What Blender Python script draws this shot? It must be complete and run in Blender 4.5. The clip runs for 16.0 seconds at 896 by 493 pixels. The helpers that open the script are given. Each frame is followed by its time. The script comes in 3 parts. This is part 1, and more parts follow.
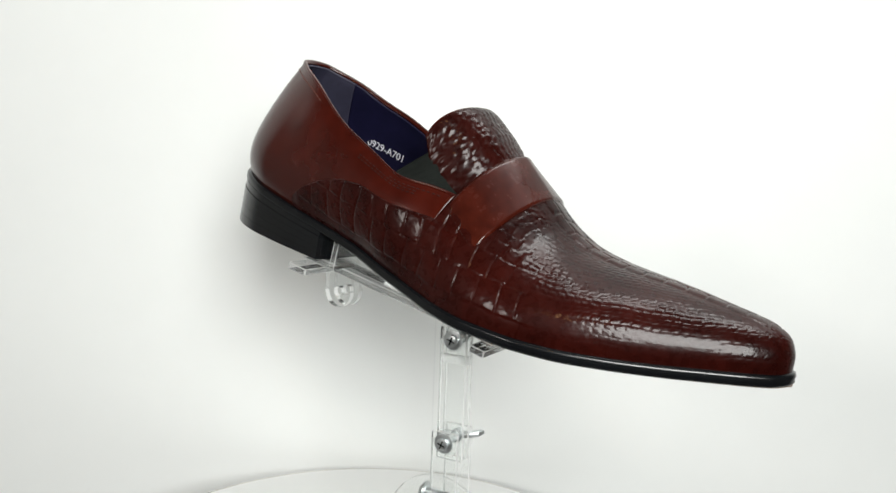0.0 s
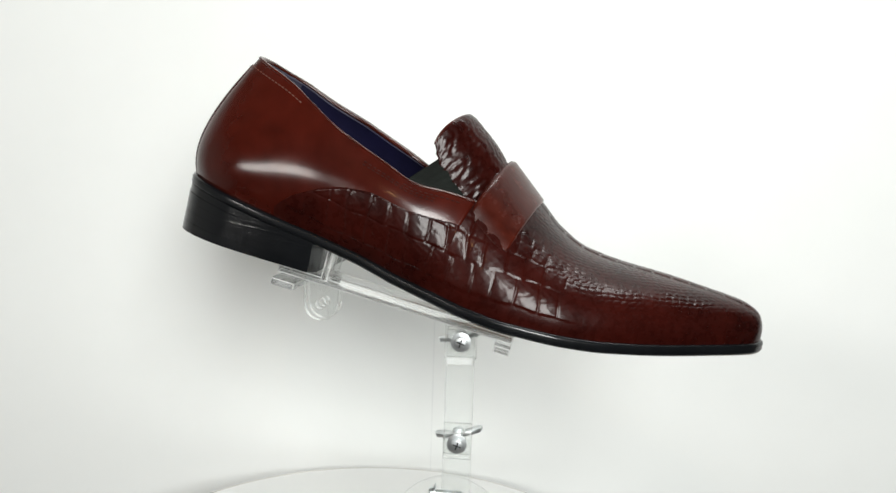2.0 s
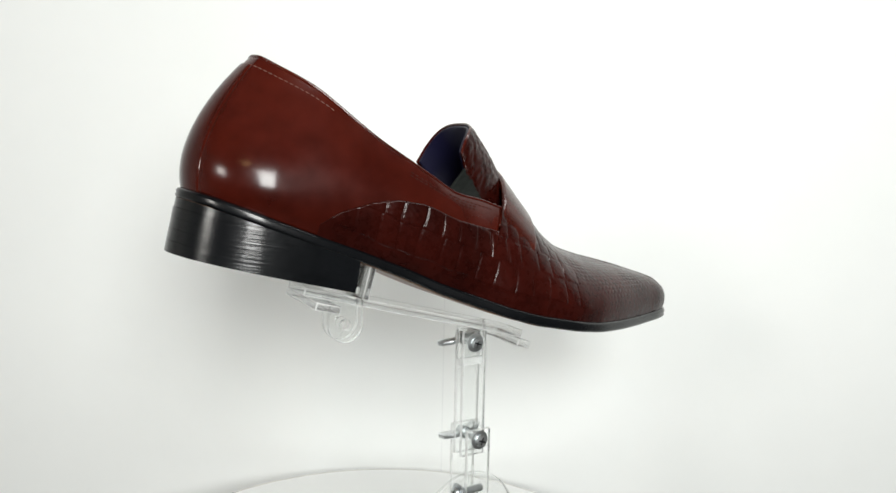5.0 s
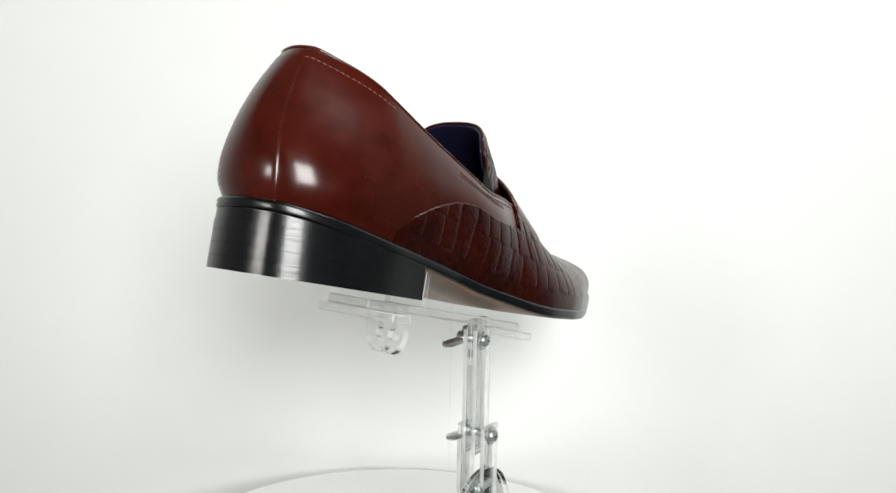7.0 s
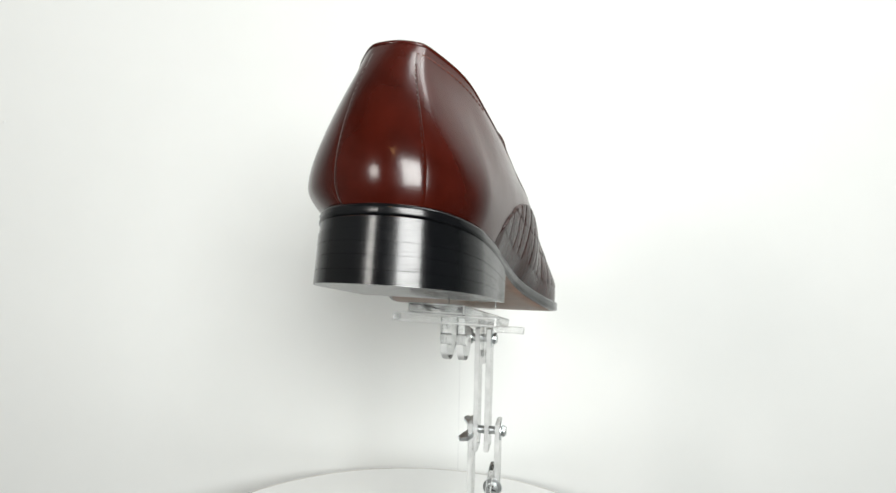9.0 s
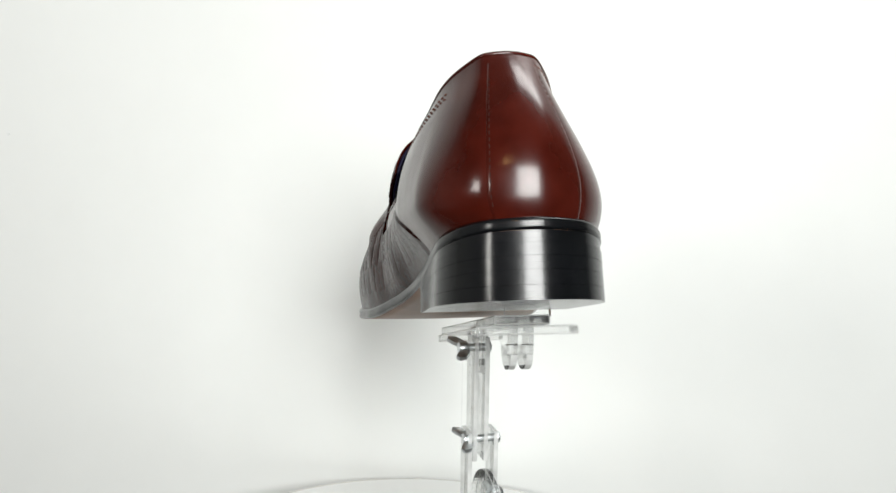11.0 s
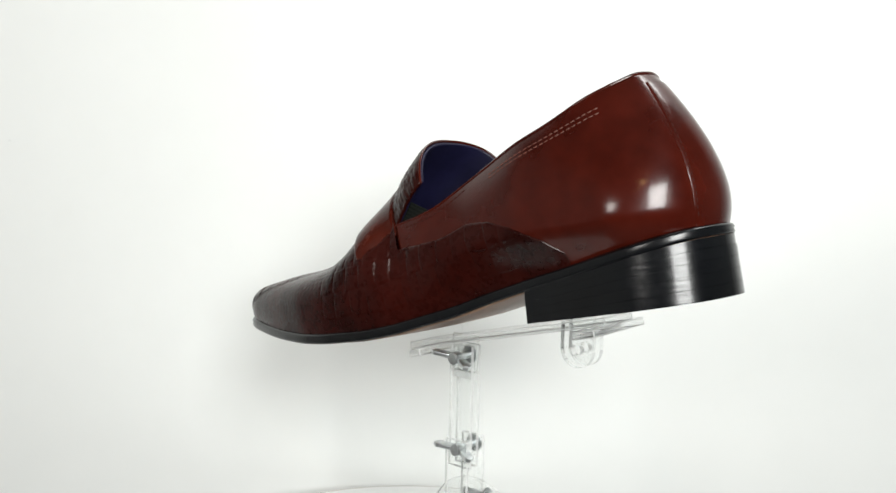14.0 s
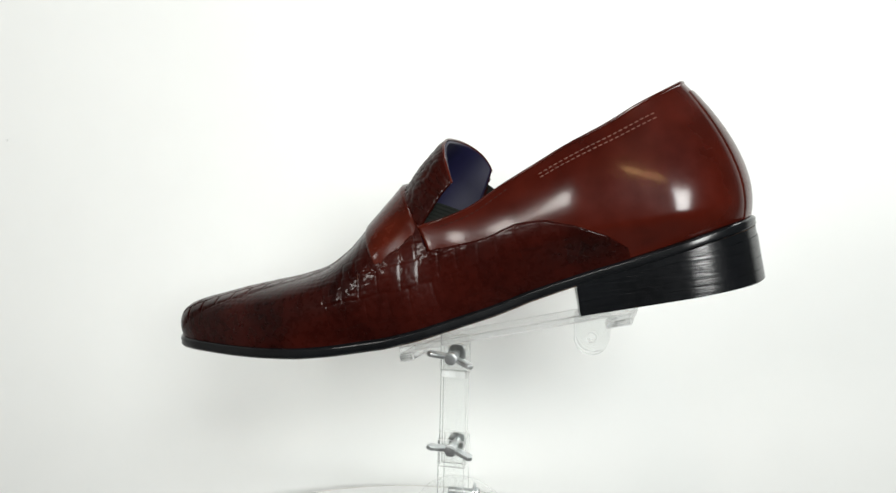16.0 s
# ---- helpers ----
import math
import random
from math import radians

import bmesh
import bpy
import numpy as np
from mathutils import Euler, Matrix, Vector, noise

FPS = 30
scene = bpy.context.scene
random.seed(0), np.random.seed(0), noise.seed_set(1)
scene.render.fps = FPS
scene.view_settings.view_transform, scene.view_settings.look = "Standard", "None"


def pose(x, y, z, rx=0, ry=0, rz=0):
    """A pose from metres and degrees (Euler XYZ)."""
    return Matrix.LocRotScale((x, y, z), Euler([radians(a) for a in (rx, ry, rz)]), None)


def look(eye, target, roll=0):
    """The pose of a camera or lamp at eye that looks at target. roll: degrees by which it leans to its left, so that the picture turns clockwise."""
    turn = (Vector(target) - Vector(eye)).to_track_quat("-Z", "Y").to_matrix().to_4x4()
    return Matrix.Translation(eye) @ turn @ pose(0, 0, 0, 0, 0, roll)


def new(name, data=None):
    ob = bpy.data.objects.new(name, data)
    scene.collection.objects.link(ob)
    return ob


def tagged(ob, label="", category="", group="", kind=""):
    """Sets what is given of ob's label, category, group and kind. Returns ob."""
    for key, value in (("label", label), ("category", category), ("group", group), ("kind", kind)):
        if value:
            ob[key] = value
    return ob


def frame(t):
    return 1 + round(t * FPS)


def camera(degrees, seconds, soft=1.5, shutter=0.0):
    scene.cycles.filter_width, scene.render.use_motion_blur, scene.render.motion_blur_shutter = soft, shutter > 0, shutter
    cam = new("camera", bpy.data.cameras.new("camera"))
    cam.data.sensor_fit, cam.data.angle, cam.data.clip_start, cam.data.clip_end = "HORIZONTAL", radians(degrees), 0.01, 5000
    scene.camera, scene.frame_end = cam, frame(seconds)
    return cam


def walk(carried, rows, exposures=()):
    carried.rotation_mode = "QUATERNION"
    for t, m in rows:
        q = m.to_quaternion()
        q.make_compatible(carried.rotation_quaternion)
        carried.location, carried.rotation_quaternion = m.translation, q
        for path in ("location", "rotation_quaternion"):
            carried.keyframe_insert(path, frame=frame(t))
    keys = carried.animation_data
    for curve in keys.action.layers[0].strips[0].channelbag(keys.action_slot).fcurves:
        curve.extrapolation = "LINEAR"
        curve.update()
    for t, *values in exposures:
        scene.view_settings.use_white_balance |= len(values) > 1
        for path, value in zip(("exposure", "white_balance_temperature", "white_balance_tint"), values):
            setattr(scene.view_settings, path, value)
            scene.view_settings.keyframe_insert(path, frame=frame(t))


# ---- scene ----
# seconds, place of the camera (m), its yaw, pitch and roll (degrees)
PATH = [
    (0.0, 0.0078, -0.3843, 0.1484, 0.89, -6.38, 2.10),
    (0.5, 0.0075, -0.3859, 0.1500, 0.86, -6.46, 1.97),
    (1.0, 0.0073, -0.3870, 0.1520, 0.74, -6.55, 1.80),
    (1.5, 0.0071, -0.3879, 0.1533, 0.72, -6.69, 1.69),
    (2.0, 0.0070, -0.3883, 0.1539, 0.70, -6.77, 1.81),
    (2.5, 0.0073, -0.3889, 0.1542, 0.84, -6.81, 1.67),
    (3.0, 0.0077, -0.3909, 0.1547, 0.99, -6.77, 1.55),
    (3.5, 0.0079, -0.3921, 0.1554, 1.14, -6.70, 1.41),
    (6.0, 0.0041, -0.3996, 0.1583, 1.30, -6.77, 1.08),
    (6.5, 0.0029, -0.3972, 0.1583, 1.37, -6.86, 0.99),
    (7.0, 0.0016, -0.3954, 0.1585, 1.35, -6.90, 0.91),
    (7.5, 0.0006, -0.3958, 0.1605, 1.48, -7.06, 0.85),
    (8.0, -0.0022, -0.3957, 0.1595, 1.56, -7.15, 0.85),
    (8.5, -0.0038, -0.3952, 0.1593, 1.52, -7.05, 0.90),
    (9.0, -0.0055, -0.3971, 0.1590, 1.43, -6.94, 1.01),
    (9.5, -0.0053, -0.3975, 0.1585, 1.45, -6.79, 0.94),
    (10.0, -0.0068, -0.3984, 0.1587, 1.45, -6.61, 0.90),
    (12.5, -0.0043, -0.3988, 0.1594, 1.77, -5.71, 0.92),
    (13.0, -0.0055, -0.3998, 0.1598, 1.62, -5.68, 0.94),
    (13.5, -0.0061, -0.4008, 0.1597, 1.53, -5.70, 1.02),
    (14.0, -0.0064, -0.4009, 0.1596, 1.48, -5.67, 1.09),
    (14.5, -0.0056, -0.4022, 0.1593, 1.42, -5.64, 1.17),
    (15.0, -0.0060, -0.4031, 0.1585, 1.38, -5.58, 1.20),
    (15.5, -0.0058, -0.4029, 0.1577, 1.33, -5.48, 1.19),
    (16.0, -0.0057, -0.4032, 0.1577, 1.26, -5.48, 1.19),
]
TURN = [(0.0, -0.07), (0.5, 6.02), (1.0, 12.14), (1.5, 18.22), (2.0, 24.28), (2.5, 30.31), (3.0, 36.34), (3.5, 42.37), (6.0, 72.70), (6.5, 78.86), (7.0, 85.05), (7.5, 90.98), (8.0, 96.95), (8.5, 102.94), (9.0, 108.96), (9.5, 114.98), (10.0, 121.04), (12.5, 151.84), (13.0, 158.08), (13.5, 164.29), (14.0, 170.49), (14.5, 176.69), (15.0, 182.84), (15.5, 188.99), (16.0, 195.14)]

EXPOSURES = [(0.0, 0.08), (7.0, 0.08), (10.2, 0.03), (12.3, 0.12), (16.0, 0.11)]
cam = camera(59.31, 16.0, soft=1.5)
walk(cam, [(t, pose(x, y, z, 90 + pitch, 0, yaw) @ pose(0, 0, 0, 0, 0, roll)) for t, x, y, z, yaw, pitch, roll in PATH], EXPOSURES)

# ---- world and light ----
world = bpy.data.worlds.new("world")
scene.world = world
world.use_nodes = True
world.node_tree.nodes["Background"].inputs[0].default_value = (0.9, 0.95, 1.0, 1)
world.node_tree.nodes["Background"].inputs[1].default_value = 0.2


def area_lamp(name, eye, target, sx, sy, watts, colour):
    data = bpy.data.lights.new(name, "AREA")
    data.shape, data.size, data.size_y, data.energy, data.color = "RECTANGLE", sx, sy, watts, colour
    lamp = new(name, data)
    lamp.matrix_world = look(eye, target)
    return lamp


area_lamp("softbox_lamp", (0.22, -0.92, 0.42), (0, 0.1, 0.1), 0.35, 0.46, 14.0, (0.985, 1.0, 0.975))
# Added wash without a known source; brightens the board's upper right.
area_lamp("wall_wash_fill", (0.50, 0.08, 1.2), (0.40, 0.29, 0.25), 0.7, 0.2, 6.8, (0.98, 1.0, 0.98))
area_lamp("side_lamp", (-0.78, -1.05, 0.46), (0, 0.1, 0.1), 0.22, 0.22, 3.6, (1.0, 0.97, 0.92))
area_lamp("small_warm_lamp", (-0.12, -1.0, 0.85), (0, 0, 0.15), 0.05, 0.05, 0.3, (1.0, 0.55, 0.22))

# ---- materials ----


def material(name, colour, rough=0.5, metal=0.0, coat=0.0, vary=0.25, scale=40.0, bump=0.0, bump_scale=300.0, cells=0.0, spread=0.0, tint=None, spec=0.5, grain=None):
    """Principled surface with two scales of colour variation, worn gloss and fine relief."""
    m = bpy.data.materials.new(name)
    m.use_nodes = True
    nt = m.node_tree
    n, link = nt.nodes, nt.links.new
    b = n["Principled BSDF"]
    b.inputs["Metallic"].default_value = metal
    b.inputs["Coat Weight"].default_value = coat
    b.inputs["Coat Roughness"].default_value = 0.1
    b.inputs["Specular IOR Level"].default_value = spec
    co = n.new("ShaderNodeTexCoord")
    big, fine = n.new("ShaderNodeTexNoise"), n.new("ShaderNodeTexNoise")
    for node, s in ((big, scale), (fine, scale * 9)):
        node.inputs["Scale"].default_value, node.inputs["Detail"].default_value = s, 4
        link(co.outputs["Object"], node.inputs["Vector"])
    mixed = n.new("ShaderNodeMath")
    mixed.operation = "MULTIPLY_ADD"
    link(fine.outputs[0], mixed.inputs[0])
    mixed.inputs[1].default_value = 0.35
    link(big.outputs[0], mixed.inputs[2])
    ramp = n.new("ShaderNodeValToRGB")
    dark = [c * (1 - vary) for c in colour]
    light = list(tint) if tint else [min(1, c * (1 + vary)) for c in colour]
    ramp.color_ramp.elements[0].position, ramp.color_ramp.elements[1].position = 0.45, 0.95
    ramp.color_ramp.elements[0].color, ramp.color_ramp.elements[1].color = (*dark, 1), (*light, 1)
    link(mixed.outputs[0], ramp.inputs[0])
    link(ramp.outputs[0], b.inputs["Base Color"])
    gloss = n.new("ShaderNodeMapRange")
    gloss.inputs["To Min"].default_value, gloss.inputs["To Max"].default_value = max(0.02, rough - spread), rough + spread
    link(fine.outputs[0], gloss.inputs["Value"])
    link(gloss.outputs[0], b.inputs["Roughness"])
    if bump:
        tex = n.new("ShaderNodeTexNoise")
        tex.inputs["Scale"].default_value, tex.inputs["Detail"].default_value = bump_scale, 3
        if grain:
            stretch = n.new("ShaderNodeMapping")
            stretch.inputs["Scale"].default_value = grain
            link(co.outputs["Object"], stretch.inputs["Vector"])
            link(stretch.outputs[0], tex.inputs["Vector"])
        else:
            link(co.outputs["Object"], tex.inputs["Vector"])
        bp = n.new("ShaderNodeBump")
        bp.inputs["Strength"].default_value, bp.inputs["Distance"].default_value = bump, 0.0004
        link(tex.outputs[0], bp.inputs["Height"])
        if cells:
            vor = n.new("ShaderNodeTexVoronoi")
            vor.feature = "DISTANCE_TO_EDGE"
            vor.inputs["Scale"].default_value = cells
            link(co.outputs["Object"], vor.inputs["Vector"])
            second = n.new("ShaderNodeBump")
            second.inputs["Strength"].default_value, second.inputs["Distance"].default_value = bump * 1.2, 0.0008
            link(vor.outputs["Distance"], second.inputs["Height"])
            link(bp.outputs[0], second.inputs["Normal"])
            bp = second
        link(bp.outputs[0], b.inputs["Normal"])
    return m


LEATHER = material("burgundy_polished_leather", (0.031, 0.0036, 0.002), 0.22, coat=0.18, spec=0.27, vary=0.28, scale=11, bump=0.06, bump_scale=900, spread=0.06, tint=(0.068, 0.0078, 0.0036))
CROC = material("burgundy_embossed_leather", (0.013, 0.0019, 0.0014), 0.28, coat=0.16, spec=0.1, vary=0.45, scale=30, bump=0.25, bump_scale=420, spread=0.08, tint=(0.03, 0.0036, 0.0022))
STRAP = material("chestnut_strap_leather", (0.027, 0.0032, 0.0017), 0.26, coat=0.1, spec=0.25, vary=0.4, scale=25, bump=0.08, bump_scale=800, spread=0.06, tint=(0.068, 0.0085, 0.0032))
BLACK = material("black_polished_edge", (0.0035, 0.004, 0.0048), 0.25, coat=0.12, spec=0.33, vary=0.4, scale=30, bump=0.03, bump_scale=300, spread=0.04)
HEEL = material("black_burnished_heel_stack", (0.0035, 0.004, 0.0048), 0.22, coat=0.15, spec=0.36, vary=0.4, scale=30, bump=0.28, bump_scale=1.0, spread=0.05, grain=(25, 25, 1100))
BROWN_SOLE = material("tan_leather_outsole", (0.2, 0.105, 0.06), 0.45, vary=0.35, scale=25, bump=0.15, bump_scale=400)
LINING = material("dark_blue_lining", (0.006, 0.0055, 0.022), 0.45, spec=0.3, vary=0.3, scale=40, bump=0.1, bump_scale=600)
HEEL_LINING = material("grey_blue_suede_lining", (0.02, 0.019, 0.038), 0.65, vary=0.3, scale=40, bump=0.2, bump_scale=600)
ELASTIC = material("dark_green_elastic", (0.006, 0.0075, 0.0062), 0.8, spec=0.12, vary=0.3, scale=60, bump=0.4, bump_scale=900)
# Pale thread of the heel's top, also painted-in glints on the inner collar.
PALE_GLINT_THREAD = material("pale_glint_thread", (0.1, 0.034, 0.022), 0.6, vary=0.3, scale=300)
DARK_THREAD = material("dark_thread", (0.03, 0.009, 0.007), 0.85, spec=0.1, vary=0.3, scale=300)
PRINT = material("white_print", (0.75, 0.75, 0.8), 0.5, vary=0.05, scale=300)
STEEL = material("zinc_plated_steel", (0.72, 0.75, 0.76), 0.36, metal=1.0, vary=0.25, scale=200, bump=0.1, bump_scale=900, spread=0.1)


def thin_clear(name, white, gloss):
    """Clear plastic: what lies behind shows straight through, with a glossy skin and a milky share."""
    m = bpy.data.materials.new(name)
    m.use_nodes = True
    n, link = m.node_tree.nodes, m.node_tree.links.new
    n.remove(n["Principled BSDF"])
    see, shine, milk, glow = n.new("ShaderNodeBsdfTransparent"), n.new("ShaderNodeBsdfGlossy"), n.new("ShaderNodeBsdfDiffuse"), n.new("ShaderNodeBsdfTranslucent")
    see.inputs[0].default_value = (0.988, 0.992, 0.99, 1)
    shine.inputs["Roughness"].default_value = 0.06
    for node in (milk, glow):
        node.inputs[0].default_value = (0.97, 0.98, 0.975, 1)
    body, both, skin, fres, tex, span = n.new("ShaderNodeMixShader"), n.new("ShaderNodeMixShader"), n.new("ShaderNodeMixShader"), n.new("ShaderNodeFresnel"), n.new("ShaderNodeTexNoise"), n.new("ShaderNodeMapRange")
    fres.inputs[0].default_value = gloss
    tex.inputs["Scale"].default_value = 90
    span.inputs["To Min"].default_value, span.inputs["To Max"].default_value = white * 0.5, white * 1.5
    co = n.new("ShaderNodeTexCoord")
    link(co.outputs["Object"], tex.inputs["Vector"])
    link(tex.outputs[0], span.inputs["Value"])
    both.inputs[0].default_value = 0.5
    link(milk.outputs[0], both.inputs[1])
    link(glow.outputs[0], both.inputs[2])
    link(span.outputs[0], body.inputs[0])
    link(see.outputs[0], body.inputs[1])
    link(both.outputs[0], body.inputs[2])
    link(fres.outputs[0], skin.inputs[0])
    link(body.outputs[0], skin.inputs[1])
    link(shine.outputs[0], skin.inputs[2])
    link(skin.outputs[0], n["Material Output"].inputs[0])
    return m


ACRYLIC = thin_clear("clear_acrylic", 0.025, 1.16)
# White shares paint in the light that clear edges and sides gather.
ACRYLIC_LIT_SIDE = thin_clear("clear_acrylic_lit_side", 0.14, 1.2)
ACRYLIC_LIT_EDGE = thin_clear("polished_acrylic_lit_edge", 0.7, 1.2)
WALL = material("white_painted_board", (0.85, 0.868, 0.856), 0.55, vary=0.02, scale=3, bump=0.05, bump_scale=150, tint=(0.87, 0.888, 0.876))
SEAM = material("grey_seam_filler", (0.81, 0.827, 0.82), 0.6, vary=0.05, scale=30)
TABLE = material("white_laminate", (0.66, 0.665, 0.655), 0.4, vary=0.02, scale=6, bump=0.03, bump_scale=200)
TABLE_EDGE = material("grey_edge_band", (0.6, 0.585, 0.56), 0.5, vary=0.2, scale=20)
# Greys of the unseen room, dark so that the leather reflects little.
ROOM = material("grey_room_paint", (0.13, 0.13, 0.125), 0.7, vary=0.04, scale=3)
# Tone of the added reflector on the left.
PALE_BOUNCE = material("pale_bounce_paint", (0.55, 0.54, 0.52), 0.7, vary=0.04, scale=3)
DARK_ROOM = material("dark_grey_room_paint", (0.07, 0.065, 0.06), 0.7, vary=0.2, scale=3)


# ---- mesh helpers ----


def part(name, bm, mat, parent=None, label="", smooth=True):
    me = bpy.data.meshes.new(name)
    bmesh.ops.recalc_face_normals(bm, faces=bm.faces)
    bm.to_mesh(me)
    bm.free()
    me.materials.append(mat)
    if smooth:
        me.shade_smooth()
        me.set_sharp_from_angle(angle=radians(38))
    # Narrow faces get the painted edge light, broad ones stay clear.
    if mat is ACRYLIC:
        me.materials.append(ACRYLIC_LIT_EDGE)
        broad = max(me.polygons, key=lambda p: p.area).normal.copy()
        me.materials.append(ACRYLIC_LIT_SIDE)
        for p in me.polygons:
            narrow = min((me.vertices[a].co - me.vertices[b].co).length for a, b in p.edge_keys)
            p.material_index = 0 if abs(p.normal.dot(broad)) > 0.95 else 1 if narrow < 0.0016 else 2
    ob = new(name, me)
    ob.parent = parent
    return tagged(ob, label)


def grid_mesh(name, rows, mat, parent=None, label="", closed=False, thick=0.0, offset=-1.0, rim=True):
    """A sheet through rows of points (numpy n x m x 3, metres); thick gives it a real thickness inwards."""
    rows = np.asarray(rows)
    n, m, _ = rows.shape
    verts = rows.reshape(-1, 3).tolist()
    last = m if closed else m - 1
    faces = [(i * m + j, i * m + (j + 1) % m, (i + 1) * m + (j + 1) % m, (i + 1) * m + j) for i in range(n - 1) for j in range(last)]
    me = bpy.data.meshes.new(name)
    me.from_pydata(verts, [], faces)
    me.materials.append(mat)
    me.shade_smooth()
    ob = new(name, me)
    ob.parent = parent
    if thick:
        mod = ob.modifiers.new("thickness", "SOLIDIFY")
        mod.thickness, mod.offset, mod.use_rim = thick, offset, rim
    return tagged(ob, label)


def slab(outline, z0, z1, bevel=0.0):
    """A bmesh plate with the given outline (x, y), between two heights."""
    bm = bmesh.new()
    face = bm.faces.new([bm.verts.new((x, y, z0)) for x, y in outline])
    up = bmesh.ops.extrude_face_region(bm, geom=[face])
    bmesh.ops.translate(bm, vec=(0, 0, z1 - z0), verts=[v for v in up["geom"] if isinstance(v, bmesh.types.BMVert)])
    if bevel:
        sharp = [e for e in bm.edges if e.calc_face_angle(0) > 0.6]
        bmesh.ops.bevel(bm, geom=sharp, offset=bevel, segments=2, affect="EDGES", profile=0.6)
    return bm


def box(x0, x1, y0, y1, z0, z1, bevel=0.0):
    return slab([(x0, y0), (x1, y0), (x1, y1), (x0, y1)], z0, z1, bevel)


def rod(radius, a, b, sides=20, bevel=0.0):
    """A bmesh cylinder from a to b."""
    bm = slab([(radius * math.cos(i * math.tau / sides), radius * math.sin(i * math.tau / sides)) for i in range(sides)], 0, (Vector(b) - Vector(a)).length, bevel)
    turn = (Vector(b) - Vector(a)).to_track_quat("Z", "Y").to_matrix().to_4x4()
    bm.transform(Matrix.Translation(a) @ turn)
    return bm


def smooth_keys(keys, count, level_first=(), level_last=()):
    """Rows of key values, glided through by a monotone cubic, at count even steps of the key number."""
    keys = np.asarray(keys, float)
    n = len(keys)
    d = np.diff(keys, axis=0)
    slope = np.zeros_like(keys)
    same = d[:-1] * d[1:] > 0
    slope[1:-1] = np.where(same, 2 * d[:-1] * d[1:] / np.where(same, d[:-1] + d[1:], 1), 0)
    slope[0], slope[-1] = d[0], d[-1]
    slope[0, list(level_first)] = 0
    slope[-1, list(level_last)] = 0
    s = np.linspace(0, n - 1, count)
    i = np.clip(s.astype(int), 0, n - 2)
    f = (s - i)[:, None]
    return (2 * f**3 - 3 * f**2 + 1) * keys[i] + (f**3 - 2 * f**2 + f) * slope[i] + (3 * f**2 - 2 * f**3) * keys[i + 1] + (f**3 - f**2) * slope[i + 1]


def step(a, b, x):
    f = np.clip((np.asarray(x, float) - a) / (b - a), 0, 1)
    return f * f * (3 - 2 * f)

# ---- setting ----


def structure(name, bm, mat, label, category):
    return tagged(part(name, bm, mat, None, label, smooth=False), label, category, kind="structure")


# back board in two panels that meet in a fine upright seam; unseen room added round it to shape the light
structure("wall_back", box(-1.6, -0.0106, 0.2585, 0.30, -0.75, 1.3), WALL, "white painted back board behind the display table", "wall")
structure("wall_back_panel", box(-0.0094, 1.6, 0.2585, 0.30, -0.75, 1.3), WALL, "second white painted back board meeting at a seam", "wall")
structure("trim_seam", box(-0.0106, -0.0094, 0.2587, 0.30, -0.75, 1.3), SEAM, "fine grey upright joint between white boards", "trim")
# Unseen wall, pale so that it lifts the leather's sheen.
structure("wall_left_bounce", box(-1.64, -1.6, -2.2, 0.30, -0.75, 1.3), PALE_BOUNCE, "unseen pale side wall that bounces light onto the leather", "wall")
structure("wall_right_unseen", box(1.6, 1.64, -2.2, 0.30, -0.75, 1.3), ROOM, "unseen grey side wall that keeps reflections low", "wall")
structure("wall_front_unseen", box(-1.64, 1.64, -2.24, -2.2, -0.75, 1.3), DARK_ROOM, "unseen dark grey wall that keeps the shoe's reflections dark", "wall")
structure("ceiling", box(-1.64, 1.64, -2.24, 0.30, 1.3, 1.34), ROOM, "unseen grey ceiling that keeps bounced light low", "ceiling")
structure("floor", box(-1.64, 1.64, -2.24, 0.30, -0.79, -0.75), DARK_ROOM, "unseen dark grey floor closing the room", "floor")


def wall_spot(x, z, r):
    ring = [(r * math.cos(i * 0.7) * (1 + 0.3 * math.sin(i * 2)), r * math.sin(i * 0.7)) for i in range(9)]
    bm = slab(ring, 0, 0.0006)
    bm.transform(Matrix.Translation((x, 0.2583, z)) @ pose(0, 0, 0, 90))
    return tagged(part("wall_mark", bm, SEAM, None, "small grey speck of dirt on the white board", smooth=False), "", "stain")


wall_spot(-0.395, 0.176, 0.0011)


def round_table():
    """White round table under the stand; its far rim shows as a low arc."""
    table = tagged(new("round_table"), "white round laminate table with a thin grey edge", "table")
    ring = [(math.cos(i * math.tau / 160), math.sin(i * math.tau / 160)) for i in range(160)]
    part("tabletop", slab([(0.1750 * x - 0.043, 0.1750 * y + 0.070) for x, y in ring], -0.1284, -0.1104), TABLE, table, smooth=False)
    band = bmesh.new()
    loops = [[band.verts.new((r * x - 0.043, r * y + 0.070, z)) for x, y in ring] for r, z in ((0.1751, -0.1100), (0.1758, -0.1100), (0.1758, -0.1284), (0.1751, -0.1284))]
    for a in range(4):
        for i in range(160):
            band.faces.new((loops[a][i], loops[a][(i + 1) % 160], loops[(a + 1) % 4][(i + 1) % 160], loops[(a + 1) % 4][i]))
    part("edge_band", band, TABLE_EDGE, table, "thin grey-brown edge band")
    part("column", rod(0.04, (-0.043, 0.070, -0.735), (-0.043, 0.070, -0.1284), 32), TABLE, table)
    part("foot", rod(0.15, (-0.043, 0.070, -0.75), (-0.043, 0.070, -0.735), 64), TABLE, table)
    return table


round_table()

